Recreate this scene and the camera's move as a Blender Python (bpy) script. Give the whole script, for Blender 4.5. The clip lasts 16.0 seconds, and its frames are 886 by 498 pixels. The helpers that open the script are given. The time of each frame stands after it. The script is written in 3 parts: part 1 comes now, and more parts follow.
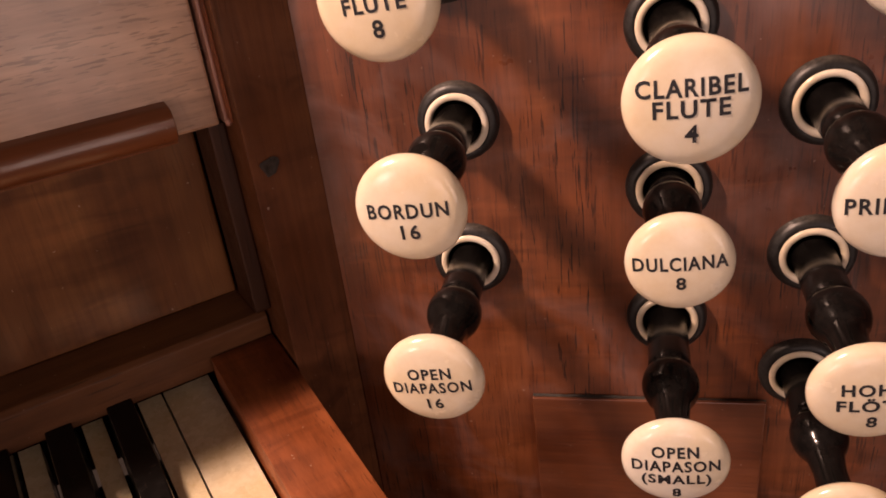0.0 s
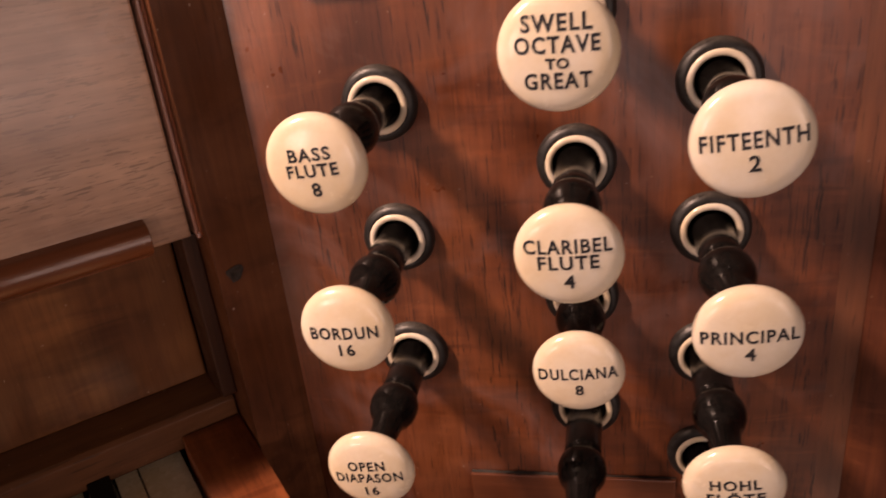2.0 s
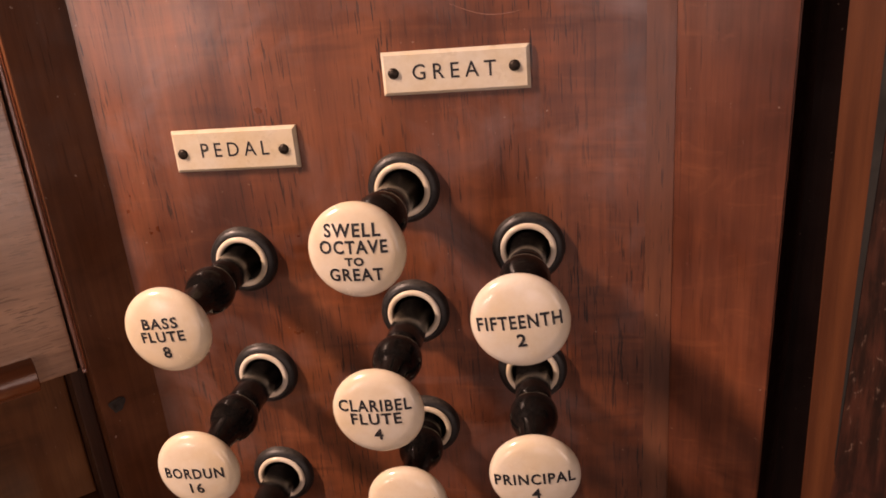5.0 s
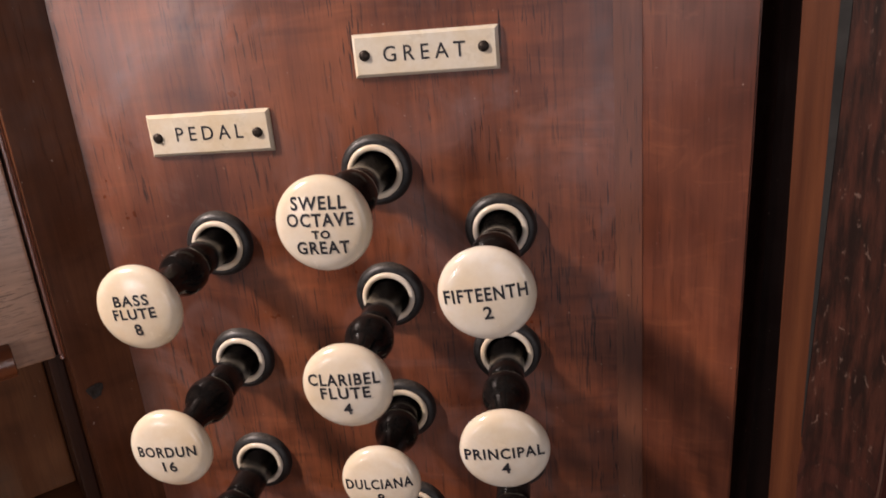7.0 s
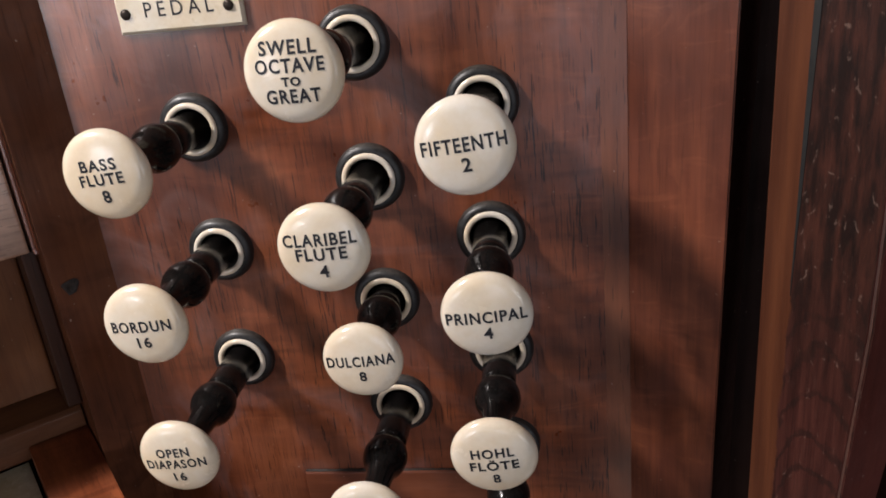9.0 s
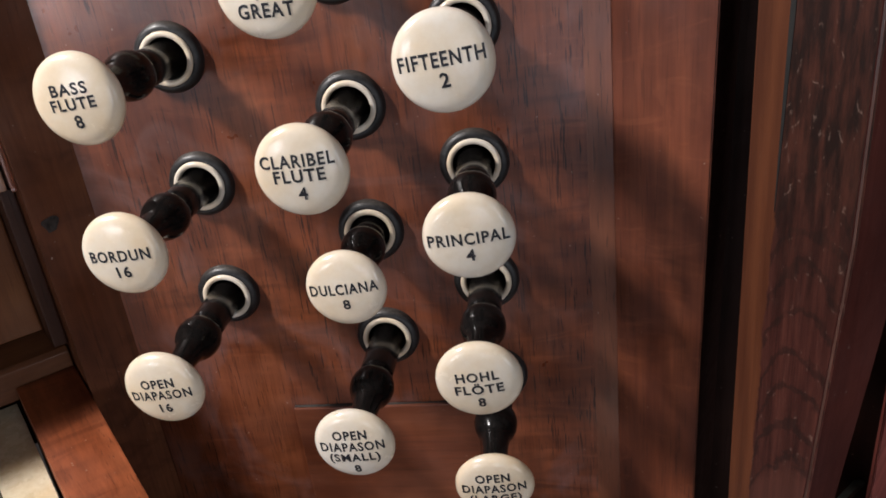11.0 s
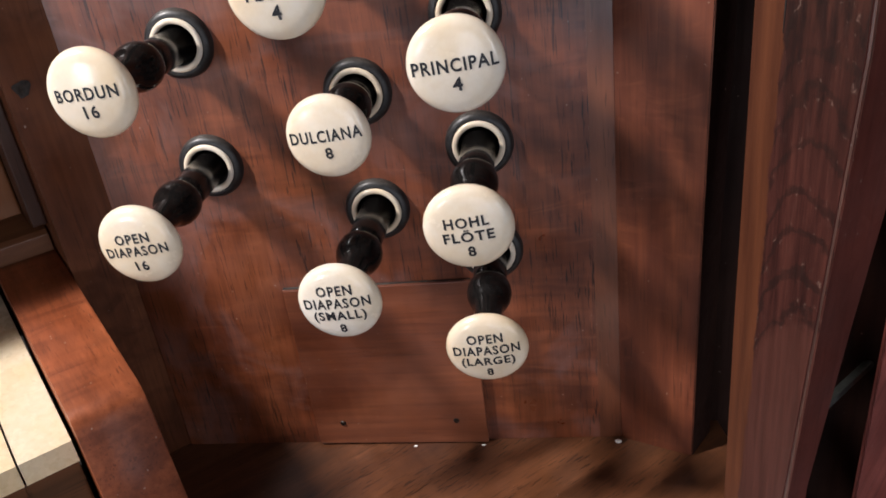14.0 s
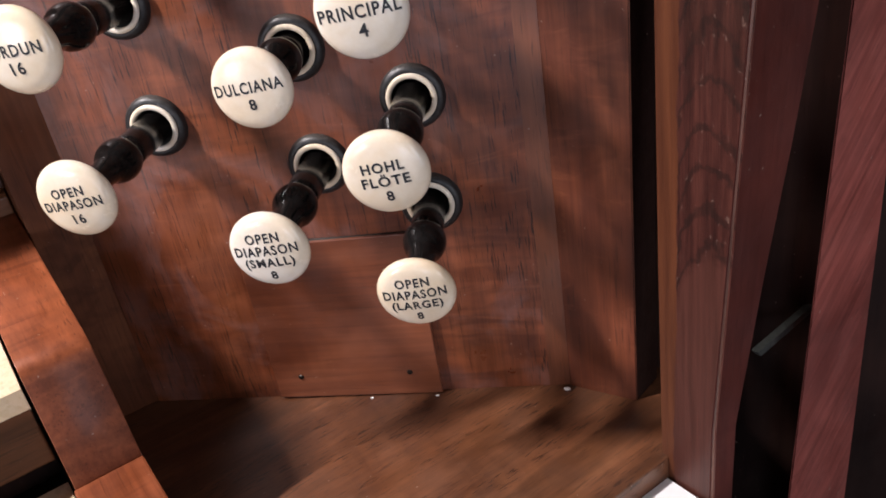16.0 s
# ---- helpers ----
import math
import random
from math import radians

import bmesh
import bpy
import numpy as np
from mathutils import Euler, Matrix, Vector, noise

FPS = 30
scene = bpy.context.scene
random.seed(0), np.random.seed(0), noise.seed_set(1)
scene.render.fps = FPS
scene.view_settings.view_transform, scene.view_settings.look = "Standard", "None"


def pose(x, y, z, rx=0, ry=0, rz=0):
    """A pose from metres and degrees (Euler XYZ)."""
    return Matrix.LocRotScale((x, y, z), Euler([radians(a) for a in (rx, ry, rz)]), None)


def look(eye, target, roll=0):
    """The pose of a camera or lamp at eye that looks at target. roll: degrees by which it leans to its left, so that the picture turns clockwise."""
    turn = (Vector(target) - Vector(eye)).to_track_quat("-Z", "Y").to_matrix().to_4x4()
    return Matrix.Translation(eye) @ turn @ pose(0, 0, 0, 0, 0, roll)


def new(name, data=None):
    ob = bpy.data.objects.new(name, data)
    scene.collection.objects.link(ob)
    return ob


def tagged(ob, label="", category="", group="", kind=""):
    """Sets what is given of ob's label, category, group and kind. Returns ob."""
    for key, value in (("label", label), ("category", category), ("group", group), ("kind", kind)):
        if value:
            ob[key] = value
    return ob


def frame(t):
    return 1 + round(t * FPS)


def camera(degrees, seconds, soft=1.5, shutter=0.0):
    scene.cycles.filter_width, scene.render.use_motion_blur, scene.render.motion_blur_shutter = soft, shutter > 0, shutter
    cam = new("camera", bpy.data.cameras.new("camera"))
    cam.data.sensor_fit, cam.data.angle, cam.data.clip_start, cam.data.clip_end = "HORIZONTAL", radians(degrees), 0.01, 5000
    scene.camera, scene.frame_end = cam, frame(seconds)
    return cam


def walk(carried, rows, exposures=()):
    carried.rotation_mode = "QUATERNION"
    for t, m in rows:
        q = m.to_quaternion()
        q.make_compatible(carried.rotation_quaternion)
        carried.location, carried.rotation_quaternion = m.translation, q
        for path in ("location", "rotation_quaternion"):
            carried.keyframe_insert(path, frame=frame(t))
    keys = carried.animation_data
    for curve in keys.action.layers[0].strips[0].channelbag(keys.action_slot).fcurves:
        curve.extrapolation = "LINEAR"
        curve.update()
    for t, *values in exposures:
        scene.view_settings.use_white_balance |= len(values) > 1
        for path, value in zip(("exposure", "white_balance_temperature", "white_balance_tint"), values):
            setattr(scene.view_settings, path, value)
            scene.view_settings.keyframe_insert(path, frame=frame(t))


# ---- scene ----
cam = camera(58.0, 16.0, soft=1.7, shutter=0.3)
ROWS = [  # seconds, eye, yaw, pitch, roll
    (0, 0.08130, -0.28671, 1.05784, 14.32, -27.63, -7.27),
    (0.5, 0.08697, -0.28848, 1.06431, 14.26, -27.28, -7.54),
    (1, 0.08964, -0.29563, 1.07558, 14.28, -26.50, -7.41),
    (1.5, 0.09215, -0.30105, 1.08110, 14.04, -25.93, -7.31),
    (2, 0.11086, -0.30813, 1.10192, 13.07, -25.36, -6.54),
    (2.5, 0.14329, -0.31340, 1.10865, 11.45, -23.56, -6.35),
    (3, 0.15513, -0.30580, 1.11564, 10.84, -23.50, -6.35),
    (3.5, 0.15865, -0.31593, 1.12869, 10.40, -22.42, -5.88),
    (4, 0.16148, -0.32306, 1.13224, 10.02, -21.87, -5.56),
    (4.5, 0.16459, -0.32515, 1.14261, 9.83, -21.31, -5.34),
    (4.7, 0.16640, -0.32686, 1.14766, 9.58, -21.00, -5.08),
    (6.8, 0.17572, -0.33536, 1.14154, 8.81, -20.44, -5.16),
    (7, 0.17905, -0.33540, 1.13530, 9.17, -20.01, -5.21),
    (7.5, 0.18263, -0.33640, 1.12539, 9.23, -20.28, -5.60),
    (8, 0.18167, -0.33965, 1.11519, 9.03, -20.48, -5.63),
    (8.5, 0.18221, -0.34204, 1.10628, 9.08, -20.82, -6.03),
    (9, 0.18193, -0.34104, 1.09314, 8.98, -22.05, -5.98),
    (9.2, 0.18318, -0.33619, 1.09385, 9.10, -22.86, -5.81),
    (11.3, 0.18536, -0.34566, 1.07694, 8.83, -24.91, -6.91),
    (11.5, 0.18309, -0.34736, 1.07680, 8.89, -24.67, -6.63),
    (12, 0.18118, -0.34957, 1.07386, 8.73, -25.46, -6.61),
    (12.5, 0.18338, -0.34980, 1.06048, 8.93, -25.78, -6.67),
    (13, 0.18591, -0.34895, 1.04574, 9.26, -26.15, -7.15),
    (13.5, 0.18810, -0.34986, 1.03360, 9.48, -26.53, -7.69),
    (14, 0.18760, -0.34839, 1.02775, 9.71, -27.18, -7.61),
    (14.5, 0.19643, -0.35077, 1.02151, 10.18, -27.53, -8.19),
    (15, 0.19372, -0.35106, 1.02096, 10.26, -28.03, -7.98),
    (15.5, 0.21316, -0.35462, 1.02298, 10.83, -28.27, -8.91),
    (16, 0.22530, -0.35912, 1.01506, 11.30, -28.44, -9.59),
]
EXPOSURES = [(0, -0.21, 8900, 43), (3.0, -0.36, 8900, 43), (4.7, -0.42, 8800, 42), (7.0, -0.36, 6600, 22), (8.0, -0.32, 6000, 15), (12.5, -0.03, 5800, 11), (14.5, 0.28, 5800, 13), (16, 0.42, 5800, 16)]
walk(cam, [(t, pose(x, y, z, 90 + pitch, 0, yaw) @ pose(0, 0, 0, 0, 0, roll)) for t, x, y, z, yaw, pitch, roll in ROWS], EXPOSURES)

# ---- world and light ----
world = bpy.data.worlds.new("world")
scene.world = world
world.use_nodes = True
world.node_tree.nodes["Background"].inputs["Color"].default_value = (0.55, 0.62, 0.75, 1)
world.node_tree.nodes["Background"].inputs["Strength"].default_value = 0.25


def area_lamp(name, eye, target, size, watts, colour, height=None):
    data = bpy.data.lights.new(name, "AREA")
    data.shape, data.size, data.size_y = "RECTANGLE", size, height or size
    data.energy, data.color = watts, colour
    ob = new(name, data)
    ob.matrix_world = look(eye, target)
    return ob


# a narrow strip lamp over the console, parallel to the keys
strip = area_lamp("console_lamp", (-0.467, -0.3155, 1.60), (0.06, -0.06, 0.92), 0.15, 15.0, (1.0, 0.89, 0.77), 0.02)
strip_back = (Vector((-0.467, -0.3155, 1.60)) - Vector((0.06, -0.06, 0.92))).normalized()
strip_side = Vector((math.sin(radians(47.2)), math.cos(radians(47.2)), 0))
strip_side = (strip_side - strip_back * strip_side.dot(strip_back)).normalized()
strip.matrix_world = Matrix.Translation((-0.467, -0.3155, 1.60)) @ Matrix((strip_side, strip_back.cross(strip_side), strip_back)).transposed().to_4x4()
# unseen fill lamp added at the front left, lights panel and knob heads
area_lamp("left_fill_lamp", (-0.95, -1.75, 1.06), (0.10, 0.0, 0.95), 0.40, 8.0, (1.0, 0.96, 0.93))
area_lamp("chandelier_lamp", (1.75, -1.50, 1.85), (0.05, -0.02, 0.95), 0.60, 2.2, (1.0, 0.96, 0.92), 0.25)
# fill lamp added low in front for the panel's bluish sheen; no window there
area_lamp("low_front_fill", (0.45, -2.25, 0.82), (0.12, 0.0, 0.92), 0.60, 6.0, (0.96, 0.96, 1.0), 0.9)
# second added fill lamp, brightens the oak board from the right
area_lamp("side_front_fill", (1.45, -1.50, 0.95), (0.0, 0.0, 0.95), 0.40, 5.8, (1.0, 0.98, 0.95), 0.9)

# ---- frames of reference ----
# The stop jamb stands in the plane y = 0; the console's own axes are turned to it:
# ALONG runs along the keyboard to the right, OUT from the keys towards the player.
TURN = radians(-47.2)
OUT = Vector((math.cos(TURN), math.sin(TURN), 0))
ALONG = Vector((-math.sin(TURN), math.cos(TURN), 0))
CORNER = Vector((-0.0395, -0.040, 0))
UP = Vector((0, 0, 1))


def con(u, v, z):
    return CORNER + ALONG * u + OUT * v + UP * z


# ---- materials ----
def node_material(name):
    m = bpy.data.materials.new(name)
    m.use_nodes = True
    nt = m.node_tree
    return m, nt, nt.nodes["Principled BSDF"]


def add(nt, kind, **inputs):
    n = nt.nodes.new(kind)
    for k, v in inputs.items():
        n.inputs[k.replace("_", " ")].default_value = v
    return n


def ramp(nt, source, stops):
    r = nt.nodes.new("ShaderNodeValToRGB")
    while len(r.color_ramp.elements) < len(stops):
        r.color_ramp.elements.new(0.5)
    for e, (at, c) in zip(r.color_ramp.elements, stops):
        e.position = at
        e.color = (*c, 1) if len(c) == 3 else c
    nt.links.new(source, r.inputs[0])
    return r.outputs[0]


def blend(nt, kind, fac, a, b):
    n = nt.nodes.new("ShaderNodeMix")
    n.data_type, n.blend_type = "RGBA", kind
    for socket, v in ((n.inputs[0], fac), (n.inputs[6], a), (n.inputs[7], b)):
        if isinstance(v, bpy.types.NodeSocket):
            nt.links.new(v, socket)
        elif isinstance(v, tuple):
            socket.default_value = (*v, 1)
        else:
            socket.default_value = v
    return n.outputs[2]


def grain_space(nt, grain, across, stretch, seed):
    """Object coordinates laid along the grain."""
    g, a = Vector(grain).normalized(), Vector(across).normalized()
    b = g.cross(a)
    tc = nt.nodes.new("ShaderNodeTexCoord")
    comb = nt.nodes.new("ShaderNodeCombineXYZ")
    for k, (d, f) in enumerate(((g, stretch), (a, 1.0), (b, 1.0))):
        dot = nt.nodes.new("ShaderNodeVectorMath")
        dot.operation = "DOT_PRODUCT"
        dot.inputs[1].default_value = d * f
        nt.links.new(tc.outputs["Object"], dot.inputs[0])
        plus = nt.nodes.new("ShaderNodeMath")
        plus.inputs[1].default_value = seed * (1.7 + k)
        nt.links.new(dot.outputs["Value"], plus.inputs[0])
        nt.links.new(plus.outputs[0], comb.inputs[k])
    return comb.outputs[0]


def noise_at(nt, vec, scale, detail=4.0, rough=0.55, distortion=0.0):
    n = add(nt, "ShaderNodeTexNoise", Scale=scale, Detail=detail, Roughness=rough, Distortion=distortion)
    nt.links.new(vec, n.inputs["Vector"])
    return n.outputs[0]


def wood(name, dark, mid, light, grain=(0, 0, 1), across=(1, 0, 0), seed=0.0, pores=0.6, pore_length=0.05, figure=0.35,
         rough=0.32, coat=0.3, grain_scale=70.0, rays=0.0, wear=0.0, pore_scale=800.0, stain=0.0, coat_rough=0.16, sheen_grey=0.0, curl=0.0, gloss=0.5, pore_cut=0.605):
    m, nt, bsdf = node_material(name)
    fine = grain_space(nt, grain, across, 0.035, seed)
    broad = grain_space(nt, grain, across, 0.16, seed + 3.1)
    short = grain_space(nt, grain, across, pore_length, seed + 5.7)
    even = grain_space(nt, grain, across, 1.0, seed + 9.2)
    base = ramp(nt, noise_at(nt, broad, 26.0, 5.0, 0.6, 0.7), [(0.25, dark), (0.5, mid), (0.78, light)])
    streak = ramp(nt, noise_at(nt, fine, grain_scale * 4, 5.0, 0.65), [(0.3, (0.62, 0.58, 0.55)), (0.65, (1.08, 1.06, 1.03))])
    base = blend(nt, "MULTIPLY", figure * 1.6 if figure < 0.6 else 1.0, base, streak)
    cloud = ramp(nt, noise_at(nt, even, 17.0, 3.0, 0.6), [(0.3, (0.62, 0.57, 0.56)), (0.7, (1.15, 1.10, 1.08))])
    base = blend(nt, "MULTIPLY", 0.8, base, cloud)
    pore = ramp(nt, noise_at(nt, short, pore_scale, 2.0, 0.5), [(pore_cut, (0, 0, 0)), (pore_cut + 0.06, (1, 1, 1))])
    patch = ramp(nt, noise_at(nt, broad, 40.0, 2.0), [(0.38, (0.15, 0.15, 0.15)), (0.62, (1, 1, 1))])
    pore = blend(nt, "MULTIPLY", 1.0, pore, patch)
    amount = nt.nodes.new("ShaderNodeMath")
    amount.operation = "MULTIPLY"
    amount.inputs[1].default_value = pores
    nt.links.new(pore, amount.inputs[0])
    base = blend(nt, "MIX", amount.outputs[0], base, tuple(c * 0.28 for c in dark))
    if rays:
        fleck = ramp(nt, noise_at(nt, grain_space(nt, across, grain, 0.25, seed + 2.2), 60.0, 3.0, 0.6, 1.5), [(0.56, (0, 0, 0)), (0.68, (1, 1, 1))])
        f2 = nt.nodes.new("ShaderNodeMath")
        f2.operation = "MULTIPLY"
        f2.inputs[1].default_value = rays
        nt.links.new(fleck, f2.inputs[0])
        base = blend(nt, "MIX", f2.outputs[0], base, tuple(min(1, c * 1.7) for c in light))
    if curl:  # wavy bands of figure across the grain
        bands = noise_at(nt, grain_space(nt, across, grain, 0.22, seed + 7.7), 75.0, 2.0, 0.5, 1.2)
        bands = ramp(nt, bands, [(0.36, (0.66, 0.60, 0.56)), (0.50, (1, 1, 1)), (0.64, (1.22, 1.20, 1.16))])
        where = ramp(nt, noise_at(nt, even, 13.0, 2.0, 0.5), [(0.42, (0, 0, 0)), (0.62, (curl, curl, curl))])
        base = blend(nt, "MULTIPLY", where, base, bands)
        blotch = ramp(nt, noise_at(nt, even, 8.0, 3.0, 0.6, 0.6), [(0.32, (0.60, 0.52, 0.52)), (0.55, (1.04, 1.04, 1.04))])
        base = blend(nt, "MULTIPLY", 0.8, base, blotch)
    if sheen_grey:  # grey sheen on the polish, painted into the base colour
        mist = ramp(nt, noise_at(nt, even, 19.0, 4.0, 0.6, 0.8), [(0.50, (0, 0, 0)), (0.72, (sheen_grey, sheen_grey, sheen_grey))])
        base = blend(nt, "MIX", mist, base, (0.21, 0.125, 0.115))
    if stain:  # dark worn patches
        spot = ramp(nt, noise_at(nt, broad, 22.0, 4.0, 0.65, 1.0), [(0.44, (0, 0, 0)), (0.62, (stain, stain, stain))])
        base = blend(nt, "MIX", spot, base, tuple(c * 0.35 for c in dark))
    # fine pale scratches and dust
    dust = ramp(nt, noise_at(nt, even, 420.0, 1.0, 0.5), [(0.77, (0, 0, 0)), (0.82, (1, 1, 1))])
    d2 = nt.nodes.new("ShaderNodeMath")
    d2.operation = "MULTIPLY"
    d2.inputs[1].default_value = 0.35 + wear
    nt.links.new(dust, d2.inputs[0])
    base = blend(nt, "MIX", d2.outputs[0], base, (0.42, 0.32, 0.26))
    nt.links.new(base, bsdf.inputs["Base Color"])
    haze = ramp(nt, noise_at(nt, even, 35.0, 4.0, 0.65), [(0.3, (rough * 0.75,) * 3), (0.75, (min(1, rough * 1.5 + 0.04),) * 3)])
    nt.links.new(haze, bsdf.inputs["Roughness"])
    bsdf.inputs["Specular IOR Level"].default_value = gloss
    bsdf.inputs["Coat Weight"].default_value = coat
    bsdf.inputs["Coat Roughness"].default_value = coat_rough
    bump = add(nt, "ShaderNodeBump", Strength=0.25, Distance=0.0004)
    height = blend(nt, "SUBTRACT", 0.6, streak, pore)
    nt.links.new(height, bump.inputs["Height"])
    nt.links.new(bump.outputs[0], bsdf.inputs["Normal"])
    return m


def ivory(name, tint=(0.75, 0.69, 0.60), rough=0.2, stain=0.25):
    m, nt, bsdf = node_material(name)
    tc = nt.nodes.new("ShaderNodeTexCoord")
    info = nt.nodes.new("ShaderNodeObjectInfo")
    shift = nt.nodes.new("ShaderNodeVectorMath")
    shift.operation = "ADD"
    nt.links.new(tc.outputs["Object"], shift.inputs[0])
    nt.links.new(info.outputs["Random"], shift.inputs[1])
    v = shift.outputs[0]
    warm = tuple(c * f for c, f in zip(tint, (0.97, 0.88, 0.74)))
    base = ramp(nt, noise_at(nt, v, 45.0, 3.0), [(0.3, warm), (0.65, tint)])
    lines = ramp(nt, noise_at(nt, v, 260.0, 4.0, 0.7), [(0.35, (0.86, 0.80, 0.70)), (0.6, (1, 1, 1))])
    base = blend(nt, "MULTIPLY", stain, base, lines)
    aged = ramp(nt, info.outputs["Random"], [(0.0, (1.0, 1.0, 1.0)), (1.0, (0.99, 0.94, 0.86))])
    base = blend(nt, "MULTIPLY", 1.0, base, aged)
    nt.links.new(base, bsdf.inputs["Base Color"])
    r = ramp(nt, noise_at(nt, v, 120.0, 3.0), [(0.3, (rough * 0.8,) * 3), (0.75, (rough * 1.5,) * 3)])
    nt.links.new(r, bsdf.inputs["Roughness"])
    bsdf.inputs["Subsurface Weight"].default_value = 0.08
    bsdf.inputs["Subsurface Radius"].default_value = (0.004, 0.003, 0.002)
    return m


def plain(name, colour, rough=0.4, metal=0.0, speck=0.3, scale=300.0, coat=0.0, dust=0.0):
    m, nt, bsdf = node_material(name)
    tc = nt.nodes.new("ShaderNodeTexCoord")
    n = noise_at(nt, tc.outputs["Object"], scale, 4.0, 0.65)
    base = ramp(nt, n, [(0.3, tuple(c * (1 - speck) for c in colour)), (0.7, tuple(c * (1 + speck) for c in colour))])
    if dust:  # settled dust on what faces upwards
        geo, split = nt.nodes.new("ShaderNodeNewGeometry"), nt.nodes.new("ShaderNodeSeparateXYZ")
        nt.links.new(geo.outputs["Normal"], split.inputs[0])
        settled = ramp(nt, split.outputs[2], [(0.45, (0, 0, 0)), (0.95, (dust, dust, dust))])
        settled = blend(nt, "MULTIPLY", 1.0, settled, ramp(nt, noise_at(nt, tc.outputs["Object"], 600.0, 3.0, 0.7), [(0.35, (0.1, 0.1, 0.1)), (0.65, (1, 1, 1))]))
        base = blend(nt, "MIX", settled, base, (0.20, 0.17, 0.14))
    nt.links.new(base, bsdf.inputs["Base Color"])
    r = ramp(nt, noise_at(nt, tc.outputs["Object"], scale * 0.35, 3.0), [(0.3, (rough * 0.7,) * 3), (0.75, (min(1, rough * 1.45),) * 3)])
    nt.links.new(r, bsdf.inputs["Roughness"])
    bsdf.inputs["Metallic"].default_value = metal
    bsdf.inputs["Coat Weight"].default_value = coat
    bump = add(nt, "ShaderNodeBump", Strength=0.12, Distance=0.0003)
    nt.links.new(n, bump.inputs["Height"])
    nt.links.new(bump.outputs[0], bsdf.inputs["Normal"])
    return m


W = tuple(ALONG)
V = tuple(OUT)
MAHOGANY = wood("mahogany_panel", (0.085, 0.023, 0.010), (0.185, 0.055, 0.022), (0.28, 0.095, 0.039), pores=0.95, pore_length=0.065, rough=0.36, coat=0.2, figure=0.5, pore_scale=1050.0, pore_cut=0.59, rays=0.10, sheen_grey=0.5, curl=0.8)
SAPWOOD = wood("sapwood", (0.090, 0.027, 0.012), (0.165, 0.054, 0.023), (0.23, 0.085, 0.037), seed=6.0, pores=0.6, pore_length=0.08, rough=0.36, coat=0.2, figure=0.4)
STILE = wood("mahogany_stile", (0.070, 0.024, 0.010), (0.125, 0.044, 0.018), (0.18, 0.070, 0.029), seed=4.0, pores=0.35, rough=0.42, coat=0.0, wear=0.15, gloss=0.15, curl=0.6)
CANTED = wood("figured_stile", (0.062, 0.016, 0.008), (0.140, 0.040, 0.018), (0.235, 0.076, 0.033), across=V, seed=8.0, pores=0.45, rays=0.12, rough=0.42, coat=0.08, figure=0.45, curl=0.9, gloss=0.3)
PATCH = wood("patch_board", (0.11, 0.032, 0.015), (0.18, 0.058, 0.026), (0.245, 0.086, 0.040), grain=(1, 0, 0.05), across=(0, 0, 1), seed=2.0, pores=0.2, rough=0.38, coat=0.15, curl=0.35)
OAK = wood("pale_oak", (0.33, 0.183, 0.114), (0.50, 0.300, 0.196), (0.64, 0.417, 0.283), grain=ALONG + UP * 0.08, across=UP, seed=1.0, pores=0.55, pore_length=0.12, rough=0.34, coat=0.6, wear=0.2, pore_scale=1000.0, coat_rough=0.20, pore_cut=0.565, sheen_grey=0.0, curl=0.3)
FALL = wood("fall_walnut", (0.075, 0.026, 0.010), (0.15, 0.058, 0.021), (0.22, 0.095, 0.036), grain=UP, across=W, seed=12.0, pores=0.2, rough=0.40, coat=0.22, gloss=0.15, curl=0.9, coat_rough=0.12)
RAIL = wood("rail_walnut", (0.050, 0.020, 0.009), (0.105, 0.042, 0.018), (0.165, 0.072, 0.030), grain=W, across=UP, seed=15.0, pores=0.45, rough=0.40, coat=0.08, gloss=0.15)
CHEEK = wood("cheek_mahogany", (0.125, 0.033, 0.013), (0.225, 0.066, 0.025), (0.32, 0.103, 0.042), grain=V, across=W, seed=18.0, pores=0.45, rough=0.42, coat=0.05, wear=0.2, figure=0.5, gloss=0.2, curl=0.7)
LEDGE = wood("ledge_oak", (0.095, 0.035, 0.014), (0.180, 0.073, 0.030), (0.25, 0.110, 0.048), grain=ALONG + OUT * 0.12, across=V, seed=21.0, pores=0.9, pore_length=0.12, rough=0.40, coat=0.1, wear=0.25, pore_scale=900.0, pore_cut=0.575, stain=0.6, curl=0.4)
# near-black wood: shade of recesses and gaps put into the colour
DARK = wood("dark_shade_wood", (0.010, 0.006, 0.005), (0.020, 0.010, 0.008), (0.035, 0.017, 0.012), seed=25.0, pores=0.3, rough=0.6, coat=0.0, gloss=0.1)
MAROON = wood("maroon_board", (0.25, 0.063, 0.050), (0.34, 0.092, 0.073), (0.43, 0.140, 0.108), grain=ALONG + UP * 1.1, across=OUT, seed=30.0, pores=0.4, pore_length=0.12, rough=0.5, figure=0.6, curl=0.25, coat=0.0, wear=0.4)
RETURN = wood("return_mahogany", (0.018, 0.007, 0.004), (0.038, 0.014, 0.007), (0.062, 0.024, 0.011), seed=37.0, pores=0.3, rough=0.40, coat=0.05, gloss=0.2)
# the bead's pinkish highlight is put into this pale base colour
BEAD = wood("bead_mahogany", (0.19, 0.085, 0.062), (0.31, 0.150, 0.110), (0.42, 0.225, 0.170), seed=50.0, pores=0.3, rough=0.28, coat=0.4, wear=0.2)
